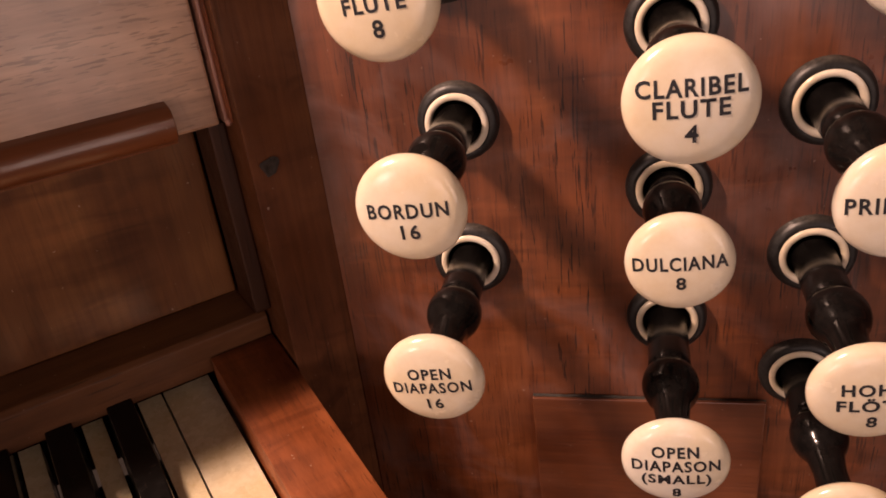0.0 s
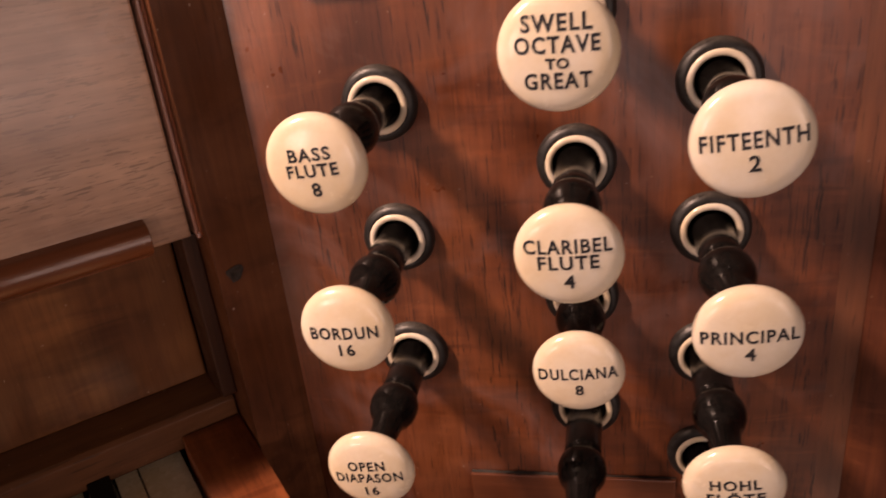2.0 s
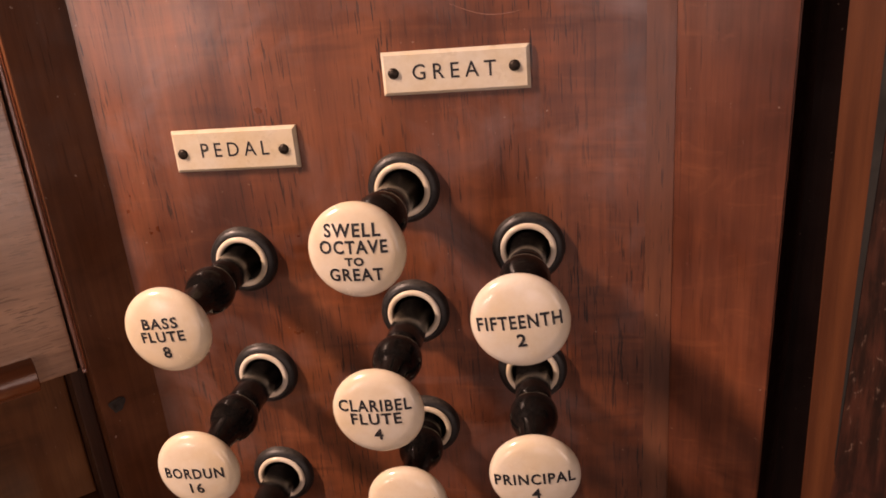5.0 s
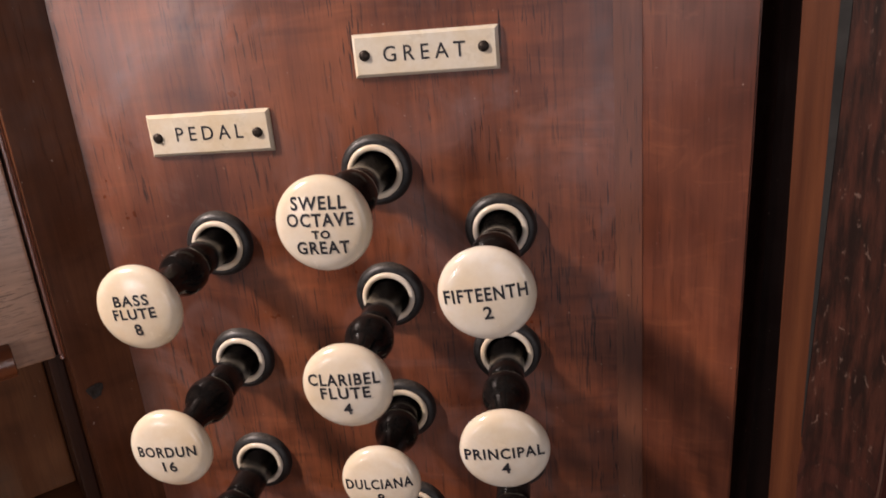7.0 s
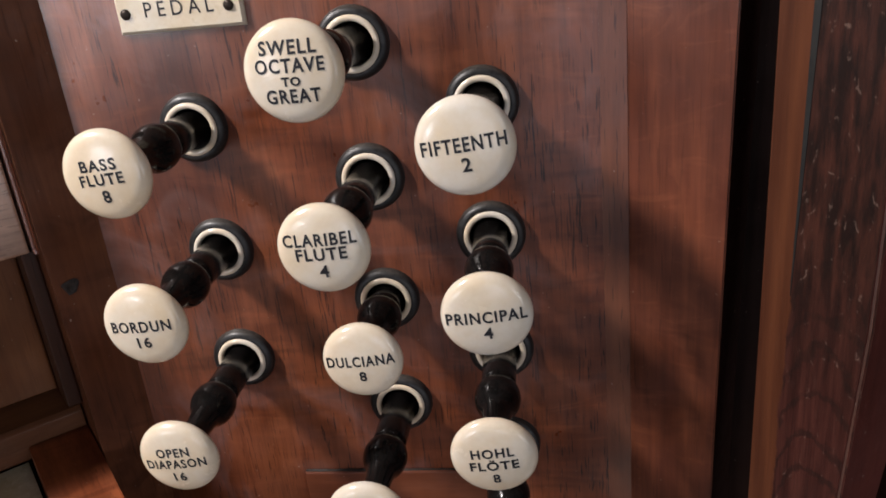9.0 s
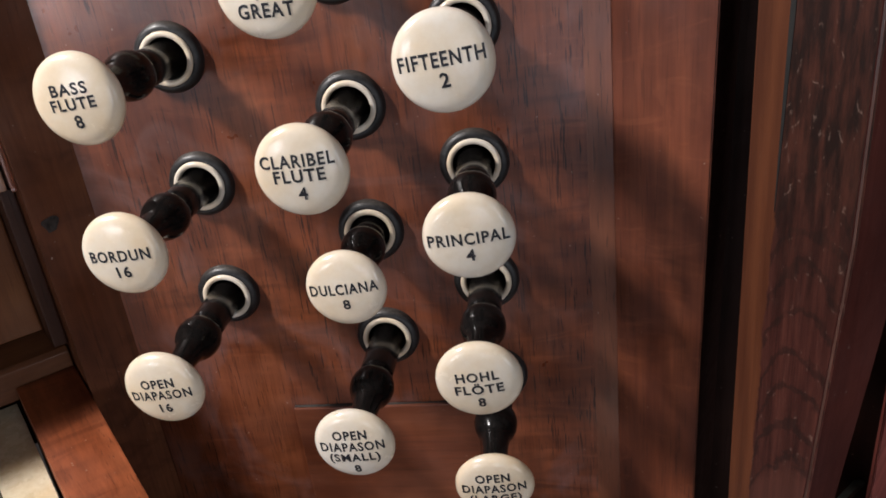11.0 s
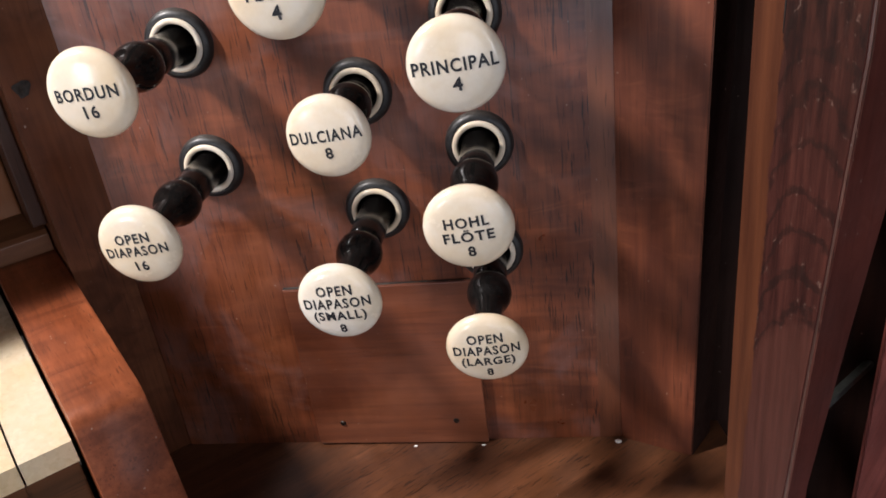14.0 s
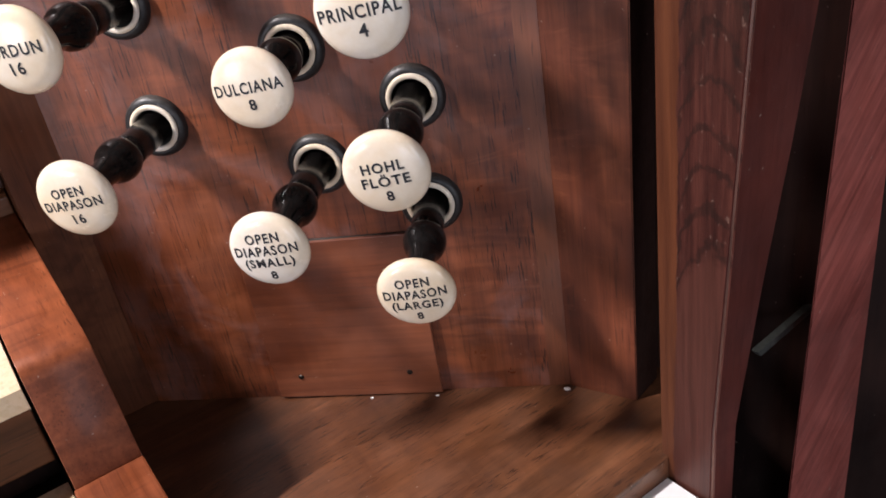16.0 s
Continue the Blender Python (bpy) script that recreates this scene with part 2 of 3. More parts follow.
LIP = wood("lip_mahogany", (0.11, 0.033, 0.013), (0.19, 0.062, 0.024), (0.27, 0.100, 0.040), grain=W, across=UP, seed=33.0, pores=0.2, rough=0.30, coat=0.35, gloss=0.3, coat_rough=0.10)


def post_wood():
    """Dark heartwood with arched figure beside a band of pale sapwood."""
    m, nt, bsdf = node_material("figured_post")
    tc = nt.nodes.new("ShaderNodeTexCoord")

    def math_node(op, a, b):
        n = nt.nodes.new("ShaderNodeMath")
        n.operation = op
        for k, v in enumerate((a, b)):
            if isinstance(v, (int, float)):
                n.inputs[k].default_value = v
            else:
                nt.links.new(v, n.inputs[k])
        return n.outputs[0]

    def dot(d):
        n = nt.nodes.new("ShaderNodeVectorMath")
        n.operation = "DOT_PRODUCT"
        n.inputs[1].default_value = d
        nt.links.new(tc.outputs["Object"], n.inputs[0])
        return n.outputs["Value"]

    v = math_node("SUBTRACT", dot(OUT), CORNER.dot(OUT))
    z = dot(UP)
    rough_noise = noise_at(nt, tc.outputs["Object"], 55.0, 4.0, 0.6)
    fine = grain_space(nt, (0, 0, 1), V, 0.05, 6.0)
    # arches: z + a (v - middle)^2
    off = math_node("SUBTRACT", v, 0.240)
    arch = math_node("ADD", z, math_node("MULTIPLY", math_node("MULTIPLY", off, off), 85.0))
    arch = math_node("ADD", arch, math_node("MULTIPLY", rough_noise, 0.032))
    arch = math_node("ADD", arch, math_node("MULTIPLY", noise_at(nt, tc.outputs["Object"], 210.0, 3.0, 0.6), 0.006))
    wave = math_node("SINE", math_node("MULTIPLY", arch, 370.0), 0.0)
    stripe = math_node("ADD", math_node("MULTIPLY", wave, 0.5), math_node("MULTIPLY", noise_at(nt, tc.outputs["Object"], 160.0, 3.0, 0.6), 0.5))
    bands = noise_at(nt, fine, 330.0, 5.0, 0.7)
    heart = ramp(nt, bands, [(0.30, (0.016, 0.005, 0.004)), (0.50, (0.040, 0.012, 0.009)), (0.72, (0.074, 0.023, 0.016))])
    foot = ramp(nt, bands, [(0.30, (0.040, 0.013, 0.009)), (0.70, (0.074, 0.025, 0.018))])
    low = ramp(nt, math_node("MULTIPLY", math_node("SUBTRACT", arch, 0.862), 120.0), [(0.0, (0, 0, 0)), (1.0, (1, 1, 1))])
    heart = blend(nt, "MIX", low, foot, heart)
    lines = blend(nt, "MULTIPLY", 1.0, ramp(nt, stripe, [(0.50, (0, 0, 0)), (0.74, (0.58, 0.58, 0.58))]), low)
    heart = blend(nt, "MIX", lines, heart, (0.011, 0.006, 0.005))
    # upper part: dark with broken streaks
    high = ramp(nt, math_node("MULTIPLY", math_node("SUBTRACT", z, 0.905), 14.0), [(0.0, (0, 0, 0)), (1.0, (0.9, 0.9, 0.9))])
    upper = ramp(nt, noise_at(nt, grain_space(nt, (0, 0, 1), V, 0.15, 11.0), 240.0, 4.0, 0.65), [(0.42, (0.010, 0.005, 0.004)), (0.68, (0.058, 0.019, 0.012))])
    heart = blend(nt, "MIX", high, heart, upper)
    streak = noise_at(nt, fine, 200.0, 5.0, 0.6)
    sap = ramp(nt, streak, [(0.3, (0.050, 0.015, 0.007)), (0.7, (0.098, 0.032, 0.013))])
    # the sapwood widens upwards
    edge = math_node("ADD", 0.2222, math_node("MULTIPLY", math_node("SUBTRACT", z, 0.85), 0.022))
    edge = math_node("ADD", edge, math_node("MULTIPLY", math_node("SUBTRACT", rough_noise, 0.5), 0.006))
    side = math_node("MULTIPLY", math_node("SUBTRACT", v, edge), 900.0)
    base = blend(nt, "MIX", ramp(nt, side, [(0.0, (0, 0, 0)), (0.7, (1, 1, 1))]), sap, heart)
    chips = ramp(nt, noise_at(nt, grain_space(nt, (0, 0, 1), V, 0.35, 2.0), 420.0, 3.0, 0.6), [(0.58, (0, 0, 0)), (0.68, (0.28, 0.28, 0.28))])
    rim = ramp(nt, stripe, [(0.30, (0.06, 0.06, 0.06)), (0.44, (1, 1, 1)), (0.54, (1, 1, 1)), (0.62, (0.06, 0.06, 0.06))])
    rim = blend(nt, "MULTIPLY", 1.0, rim, low)
    rim = blend(nt, "MULTIPLY", 0.9, rim, ramp(nt, side, [(0.0, (0, 0, 0)), (0.7, (1, 1, 1))]))
    base = blend(nt, "MIX", blend(nt, "MULTIPLY", 1.0, chips, rim), base, (0.28, 0.19, 0.15))
    nt.links.new(base, bsdf.inputs["Base Color"])
    bsdf.inputs["Roughness"].default_value = 0.42
    bsdf.inputs["Specular IOR Level"].default_value = 0.25
    bump = add(nt, "ShaderNodeBump", Strength=0.35, Distance=0.0006)
    nt.links.new(bands, bump.inputs["Height"])
    nt.links.new(bump.outputs[0], bsdf.inputs["Normal"])
    return m


POST = post_wood()
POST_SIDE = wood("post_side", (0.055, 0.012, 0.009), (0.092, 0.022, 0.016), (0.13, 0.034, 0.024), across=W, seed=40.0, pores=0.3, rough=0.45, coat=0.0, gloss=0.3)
# pale corner colour holds wear and the edge highlight together
POST_EDGE = wood("worn_lit_edge", (0.055, 0.020, 0.012), (0.19, 0.085, 0.055), (0.34, 0.19, 0.14), across=W, seed=43.0, pores=0.3, rough=0.4, coat=0.1, wear=0.3, figure=0.6)
IVORY = ivory("ivory")
IVORY_PLATE = ivory("ivory_plate", (0.66, 0.63, 0.56), 0.3, 0.4)
IVORY_KEY = ivory("ivory_key", (0.66, 0.585, 0.44), 0.25, 0.6)
EBONY = plain("ebony", (0.0070, 0.0062, 0.0060), 0.17, coat=0.2, speck=0.35, scale=260.0)
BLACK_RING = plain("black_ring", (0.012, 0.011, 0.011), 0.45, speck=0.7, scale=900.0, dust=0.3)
INK = plain("engraved_black", (0.010, 0.010, 0.014), 0.6)
EBONY.node_tree.nodes["Principled BSDF"].inputs["Specular IOR Level"].default_value = 0.12
SCREW = plain("dark_screw", (0.035, 0.026, 0.02), 0.45, 0.7, 0.6, 1500.0)
PLASTER = plain("plaster", (0.26, 0.24, 0.22), 0.8, scale=6.0)
STONE = plain("stone_floor", (0.15, 0.13, 0.12), 0.7, scale=8.0)
PLAIN_WHITE = plain("plain_white", (0.86, 0.85, 0.84), 0.6, speck=0.02)
GREY = plain("grey_metal", (0.035, 0.038, 0.033), 0.7, 0.0)
SPLIT_SHADE = plain("split_shade_black", (0.003, 0.0025, 0.002), 0.9, scale=200.0)
DIRT = plain("old_filler", (0.024, 0.017, 0.013), 0.8, scale=700.0, speck=0.6)


# ---- building helpers ----
def link_mesh(name, bm, material, smooth=False):
    bmesh.ops.recalc_face_normals(bm, faces=bm.faces)
    me = bpy.data.meshes.new(name)
    bm.to_mesh(me)
    bm.free()
    if material:
        me.materials.append(material)
    if smooth:
        me.shade_smooth()
    return me


def part(name, bm, material, parent, label="", smooth=False):
    ob = new(name, link_mesh(name, bm, material, smooth))
    ob.parent = parent
    if label:
        tagged(ob, label)
    return ob


def thing(name, label, category, group="", at=(0, 0, 0)):
    ob = new(name)
    ob.empty_display_size = 0.02
    ob.location = at
    return tagged(ob, label, category, group)


def bevel_sharp(bm, width, segments=2, angle=0.5):
    edges = [e for e in bm.edges if len(e.link_faces) == 2 and e.calc_face_angle(0) > angle]
    bmesh.ops.bevel(bm, geom=edges, offset=width, segments=segments, affect="EDGES", profile=0.6)


def prism(outline, lift, width=0.0, segments=2):
    """A solid from an outline of points and the way that it is drawn out."""
    bm = bmesh.new()
    a = [bm.verts.new(p) for p in outline]
    b = [bm.verts.new(Vector(p) + Vector(lift)) for p in outline]
    bm.faces.new(a), bm.faces.new(b[::-1])
    for k in range(len(a)):
        bm.faces.new((a[k - 1], a[k], b[k], b[k - 1]))
    bmesh.ops.recalc_face_normals(bm, faces=bm.faces)
    if width:
        bevel_sharp(bm, width, segments)
    return bm


def board(u0, u1, v0, v1, z0, z1, width=0.0008, segments=2):
    """A board square to the console's axes."""
    return prism([con(u0, v0, z0), con(u1, v0, z0), con(u1, v1, z0), con(u0, v1, z0)], UP * (z1 - z0), width, segments)


def lathe(profile, steps=40):
    """A turned solid: rows of (distance out from the jamb, radius); out is -y."""
    bm = bmesh.new()
    rings = []
    for out, r in profile:
        if r < 1e-6:
            rings.append([bm.verts.new((0, -out, 0))])
        else:
            rings.append([bm.verts.new((r * math.cos(2 * math.pi * k / steps), -out, r * math.sin(2 * math.pi * k / steps))) for k in range(steps)])
    for a, b in zip(rings, rings[1:]):
        for k in range(steps):
            j = (k + 1) % steps
            if len(a) == 1:
                bm.faces.new((a[0], b[k], b[j]))
            elif len(b) == 1:
                bm.faces.new((a[k], b[0], a[j]))
            else:
                bm.faces.new((a[k], b[k], b[j], a[j]))
    return bm


def text_mesh(lines, weight):
    """Lettering in the x-z plane facing -y. Rows of (words, width, cap height, x, z of the middle, spacing)."""
    bm = bmesh.new()
    for words, width, cap, x, z, spacing in lines:
        cu = bpy.data.curves.new("letters", "FONT")
        cu.body, cu.size, cu.space_character, cu.resolution_u = words, 1.0, spacing, 3
        cu.offset = weight / cap * 0.7
        cu.align_x, cu.align_y = "CENTER", "CENTER"
        ob = bpy.data.objects.new("letters", cu)
        scene.collection.objects.link(ob)
        me = bpy.data.meshes.new_from_object(ob.evaluated_get(bpy.context.evaluated_depsgraph_get()))
        co = np.array([v.co[:] for v in me.vertices])
        bpy.data.objects.remove(ob)
        lo, hi = co.min(0), co.max(0)
        tall = cap / 0.69 if "(" in words or "Ö" in words else cap / (hi[1] - lo[1])
        if "(" in words or "Ö" in words:
            tall = cap / 0.72
            mid = lo[1] + (0.36 if "Ö" in words else (hi[1] - lo[1]) / 2)
        else:
            mid = (lo[1] + hi[1]) / 2
        wide = width / (hi[0] - lo[0]) if width else tall
        for v in me.vertices:
            v.co = ((v.co.x - (lo[0] + hi[0]) / 2) * wide + x, 0, (v.co.y - mid) * tall + z)
        bm.from_mesh(me)
        bpy.data.meshes.remove(me)
        bpy.data.curves.remove(cu)
    bmesh.ops.remove_doubles(bm, verts=bm.verts, dist=1e-6)
    return bm


# ---- the room round the console ----
def room_box(name, lo, hi, material):
    bm = bmesh.new()
    bmesh.ops.create_cube(bm, size=1)
    for v in bm.verts:
        v.co = Vector(((lo[k] + hi[k]) / 2 + v.co[k] * (hi[k] - lo[k])) for k in range(3))
    ob = new(name, link_mesh(name, bm, material))
    return tagged(ob, kind="structure")


room_box("floor", (-3, -3.5, -0.1), (3, 1.5, 0.0), STONE)
room_box("ceiling", (-3, -3.5, 3.2), (3, 1.5, 3.3), PLASTER)
room_box("wall_north", (-3, 1.4, 0.0), (3, 1.5, 3.2), PLASTER)
room_box("wall_south", (-3, -3.5, 0.0), (3, -3.4, 3.2), PLASTER)
room_box("wall_west", (-3.1, -3.5, 0.0), (-3, 1.5, 3.2), PLASTER)
room_box("wall_east", (3, -3.5, 0.0), (3.1, 1.5, 3.2), PLASTER)

# ---- the console ----
console = thing("organ_console", "mahogany organ console with a stop jamb beside the keys", "organ console")

STOPS = [  # hole, distance of the head's rim from the jamb, radius of the head, how far the head stands off square
    ("bass", 0.0200, 1.0185, 0.0746, 0.0173, -0.0020, 0.0012),
    ("bordun", 0.0205, 0.9585, 0.0787, 0.0171, -0.0004, 0.0010),
    ("open16", 0.0202, 0.8990, 0.0790, 0.0172, -0.0005, -0.0019),
    ("swell", 0.0987, 1.0499, 0.0817, 0.0172, -0.0012, 0.0028),
    ("claribel", 0.0982, 0.9903, 0.0834, 0.0171, 0.0001, -0.0003),
    ("dulciana", 0.0985, 0.9292, 0.0578, 0.0170, 0.0003, -0.0002),
    ("small", 0.0987, 0.8706, 0.0810, 0.0172, -0.0012, -0.0030),
    ("fifteenth", 0.1517, 1.0208, 0.0757, 0.0177, -0.0003, 0.0014),
    ("principal", 0.1510, 0.9599, 0.0757, 0.0174, 0.0029, -0.0026),
    ("hohl", 0.1514, 0.9002, 0.0790, 0.0175, 0.0010, -0.0038),
    ("large", 0.1518, 0.8447, 0.0733, 0.0173, 0.0018, -0.0076),
]
STILE_EDGE, RIGHT_EDGE, FOOT, TOP = -0.0388, 0.2015, 0.7240, 1.32


def pierced_panel():
    """The jamb's panel, with a round hole for each stop."""
    bm = bmesh.new()
    loops = []
    corners = [bm.verts.new(p) for p in ((STILE_EDGE, 0, FOOT), (RIGHT_EDGE, 0, FOOT), (RIGHT_EDGE, 0, TOP), (STILE_EDGE, 0, TOP))]
    edges = [bm.edges.new((corners[k - 1], corners[k])) for k in range(4)]
    loops.append(corners)
    for _, x, z, *_ in STOPS:
        ring = [bm.verts.new((x + 0.0105 * math.cos(k * math.pi / 16), 0, z + 0.0105 * math.sin(k * math.pi / 16))) for k in range(32)]
        edges += [bm.edges.new((ring[k - 1], ring[k])) for k in range(32)]
        loops.append(ring)
    bmesh.ops.triangle_fill(bm, use_beauty=True, use_dissolve=False, edges=edges, normal=(0, -1, 0))
    for ring in loops:
        back = [bm.verts.new(v.co + Vector((0, 0.018, 0))) for v in ring]
        for k in range(len(ring)):
            bm.faces.new((ring[k - 1], ring[k], back[k], back[k - 1]))
    return bm


part("jamb_panel", pierced_panel(), MAHOGANY, console, "reddish-brown mahogany panel with fine dark pores")
part("edge_strip", prism([(0.2015, -0.0001, FOOT), (0.2128, -0.0001, FOOT), (0.2128, 0.018, FOOT), (0.2015, 0.018, FOOT)], UP * (TOP - FOOT)), SAPWOOD, console, "pale sapwood strip along the panel")
# near-black sheet behind the holes stands in for their dark inside
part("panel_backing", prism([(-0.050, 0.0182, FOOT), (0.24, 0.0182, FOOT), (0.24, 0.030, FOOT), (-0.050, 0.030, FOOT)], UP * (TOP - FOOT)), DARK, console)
# the left stile stands square to the console, its face towards the player
part("left_stile", prism([con(0.0298, -0.0300, FOOT), con(-0.0003, -0.0305, FOOT), con(-0.0003, -0.0800, FOOT), con(0.0298, -0.0800, FOOT)], UP * (TOP - FOOT), 0.0006), STILE, console, "olive-brown mahogany stile with a dark knot")
# dark knot in the stile
bm = lathe([(0.0, 0.0), (0.0, 0.0030), (0.0002, 0.0030), (0.0003, 0.0021), (0.0001, 0.0009), (0.0, 0.0)], 20)
for v in bm.verts:
    a = math.atan2(v.co.z, v.co.x)
    x, y, z = v.co.x * (1.2 + 0.35 * math.sin(3 * a)), v.co.y, v.co.z * (1.5 + 0.35 * math.sin(2 * a + 1))
    v.co = con(0.0075 + x, -0.0299 - y, 0.9475 + z)
part("knot", bm, DIRT, console, "dark knot hole")

# added near-black board gives the open recess its shade
part("recess_back", prism([(0.2607, 0.012, 0.0), (0.75, 0.012, 0.0), (0.75, 0.03, 0.0), (0.2607, 0.03, 0.0)], UP * 1.32), DARK, console, "near-black board standing in for the shade of the recess")


def swept(stations, width=0.0014, segments=3):
    """A solid through level outlines, from the lowest to the highest."""
    bm = bmesh.new()
    rings = [[bm.verts.new(p) for p in ring] for ring in stations]
    for a, b in zip(rings, rings[1:]):
        for k in range(len(a)):
            bm.faces.new((a[k - 1], a[k], b[k], b[k - 1]))
    bm.faces.new(rings[0]), bm.faces.new(rings[-1][::-1])
    bmesh.ops.recalc_face_normals(bm, faces=bm.faces)
    long_edges = [e for e in bm.edges if abs((e.verts[0].co - e.verts[1].co).z) > 0.01]
    bmesh.ops.bevel(bm, geom=long_edges, offset=width, segments=segments, affect="EDGES")
    return bm


CANT = ((FOOT - 0.002, 0.2480), (0.85, 0.2495), (1.06, 0.2535), (1.32, 0.2570))
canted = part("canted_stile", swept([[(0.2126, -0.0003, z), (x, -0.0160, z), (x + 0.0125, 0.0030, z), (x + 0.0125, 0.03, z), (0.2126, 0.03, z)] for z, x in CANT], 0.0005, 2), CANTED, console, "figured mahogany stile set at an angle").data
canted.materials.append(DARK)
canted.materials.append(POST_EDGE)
# the return facing right is near black, its shade put into the colour
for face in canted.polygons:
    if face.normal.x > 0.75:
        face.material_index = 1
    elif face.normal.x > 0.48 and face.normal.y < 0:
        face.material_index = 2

# outer post, flaring upwards
post = [(0.0, 0.2115, 0.2390, 0.2150), (0.50, 0.2115, 0.2390, 0.2150), (0.755, 0.2112, 0.2414, 0.2180), (0.83, 0.2112, 0.2462, 0.2260), (0.89, 0.2116, 0.2500, 0.2340), (0.95, 0.2120, 0.2538, 0.2400), (1.02, 0.2124, 0.2548, 0.2430), (1.34, 0.2128, 0.2550, 0.2450)]
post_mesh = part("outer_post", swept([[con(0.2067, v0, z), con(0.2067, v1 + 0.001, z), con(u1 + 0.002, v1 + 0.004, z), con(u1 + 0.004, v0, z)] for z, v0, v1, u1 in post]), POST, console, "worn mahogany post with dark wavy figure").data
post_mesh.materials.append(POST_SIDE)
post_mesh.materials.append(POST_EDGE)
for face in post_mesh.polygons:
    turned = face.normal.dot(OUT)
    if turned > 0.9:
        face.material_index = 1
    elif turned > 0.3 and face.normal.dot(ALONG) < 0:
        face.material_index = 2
# solid strip laid on the face; the split's inner shade is its black colour
part("split", swept([[con(0.20645, v + w, z), con(0.20645, v - w, z), con(0.2100, v - w, z), con(0.2100, v + w, z)] for z, v, w in ((0.955, 0.2245, 0.0001), (1.00, 0.2255, 0.0007), (1.06, 0.2268, 0.0013), (1.11, 0.2279, 0.0020), (1.33, 0.2310, 0.0022))], 0.00005, 1), SPLIT_SHADE, console, "black strip on the post standing in for an open split")
part("maroon_panel", swept([[con(u + 0.03, 0.226, z), con(u, 0.240, z), con(0.60, 0.240, z), con(0.60, 0.226, z)] for z, u in ((0.0, 0.262), (0.66, 0.2740), (0.815, 0.2835), (0.92, 0.2905), (1.34, 0.315))], 0.002), MAROON, console, "scratched maroon-stained board")
part("stay", prism([con(0.2675, 0.218, 0.7560), con(0.2705, 0.218, 0.7520), con(0.3177, 0.218, 0.7573), con(0.3147, 0.218, 0.7613)], OUT * 0.004, 0.0006), GREY, console, "thin grey metal stay")

# ledge at the jamb's foot
part("ledge", prism([con(-0.030, 0.050, FOOT - 0.026), con(-0.030, 0.2165, FOOT - 0.026), con(0.2060, 0.2165, FOOT - 0.026), (0.275, -0.03, FOOT - 0.026), (0.265, 0.018, FOOT - 0.026), (-0.09, 0.018, FOOT - 0.026), (-0.09, -0.03, FOOT - 0.026)], UP * 0.0258, 0.001), LEDGE, console, "worn oak ledge with diagonal grain")
# patch screwed over the jamb's lower part
part("patch_board", prism([(0.0424, -0.0030, FOOT + 0.0012), (0.1400, -0.0030, FOOT + 0.0002), (0.1400, -0.0030, 0.8290), (0.0412, -0.0030, 0.8282)], (0, 0.0028, 0), 0.0007), PATCH, console, "plain brown patch board held by screws")
bm = bmesh.new()
for k in range(60):
    x = 0.0415 + 0.0985 * k / 59
    h = 0.0001 + 0.0009 * abs(noise.noise(Vector((x * 160, 3, 0))))
    bm.verts.new((x, -0.0022, 0.8286)), bm.verts.new((x, -0.0008, 0.8290 + h))
bm.verts.ensure_lookup_table()
for k in range(59):
    bm.faces.new((bm.verts[2 * k], bm.verts[2 * k + 2], bm.verts[2 * k + 3], bm.verts[2 * k + 1]))
part("dust_line", bm, DIRT, console, "line of grey dust on the patch's top edge")
for x, z in ((0.0582, 0.7400), (0.1232, 0.7400)):
    bm = lathe([(0.0, 0.0), (0.0, 0.0017), (0.0006, 0.0013), (0.0007, 0.0)], 14)
    bmesh.ops.translate(bm, verts=bm.verts, vec=(x, -0.0030, z))
    part("screw", bm, SCREW, console)

# faint curved scratch in the polish above the plates
bm = bmesh.new()
for k in range(25):
    f = k / 24
    x, z = 0.1247 + 0.0287 * f, 1.1253 + -0.0043 * f - 0.0029 * math.sin(math.pi * f)
    w = 0.00022 * math.sin(math.pi * (0.08 + 0.84 * f)) * (0.7 + 0.5 * abs(noise.noise(Vector((x * 300, 1, 0)))))
    bm.verts.new((x, -0.00012, z - w)), bm.verts.new((x, -0.00012, z + w))
bm.verts.ensure_lookup_table()
for k in range(24):
    bm.faces.new((bm.verts[2 * k], bm.verts[2 * k + 2], bm.verts[2 * k + 3], bm.verts[2 * k + 1]))
part("scratch", bm, BEAD, console, "faint pale scratch in the polish")


def rosette(x, z):
    ring = part("rosette", lathe([(-0.014, 0.0090), (0.0034, 0.0097), (0.0036, 0.0120), (0.0040, 0.0124), (0.0042, 0.0128), (0.0036, 0.0146), (0.0022, 0.0156), (0.0, 0.0160)], 40), BLACK_RING, console, "dusty black turned collar", True)
    inlay = part("inlay_ring", lathe([(0.0032, 0.0095), (0.0045, 0.0097), (0.0049, 0.0102), (0.0050, 0.0114), (0.0045, 0.0122), (0.0030, 0.0123)], 40), IVORY, ring, "ivory inlay ring", True)
    ring.location = (x, 0, z)
    inlay.location = (0, 0, 0)


for _, x, z, *_ in STOPS:
    rosette(x, z)

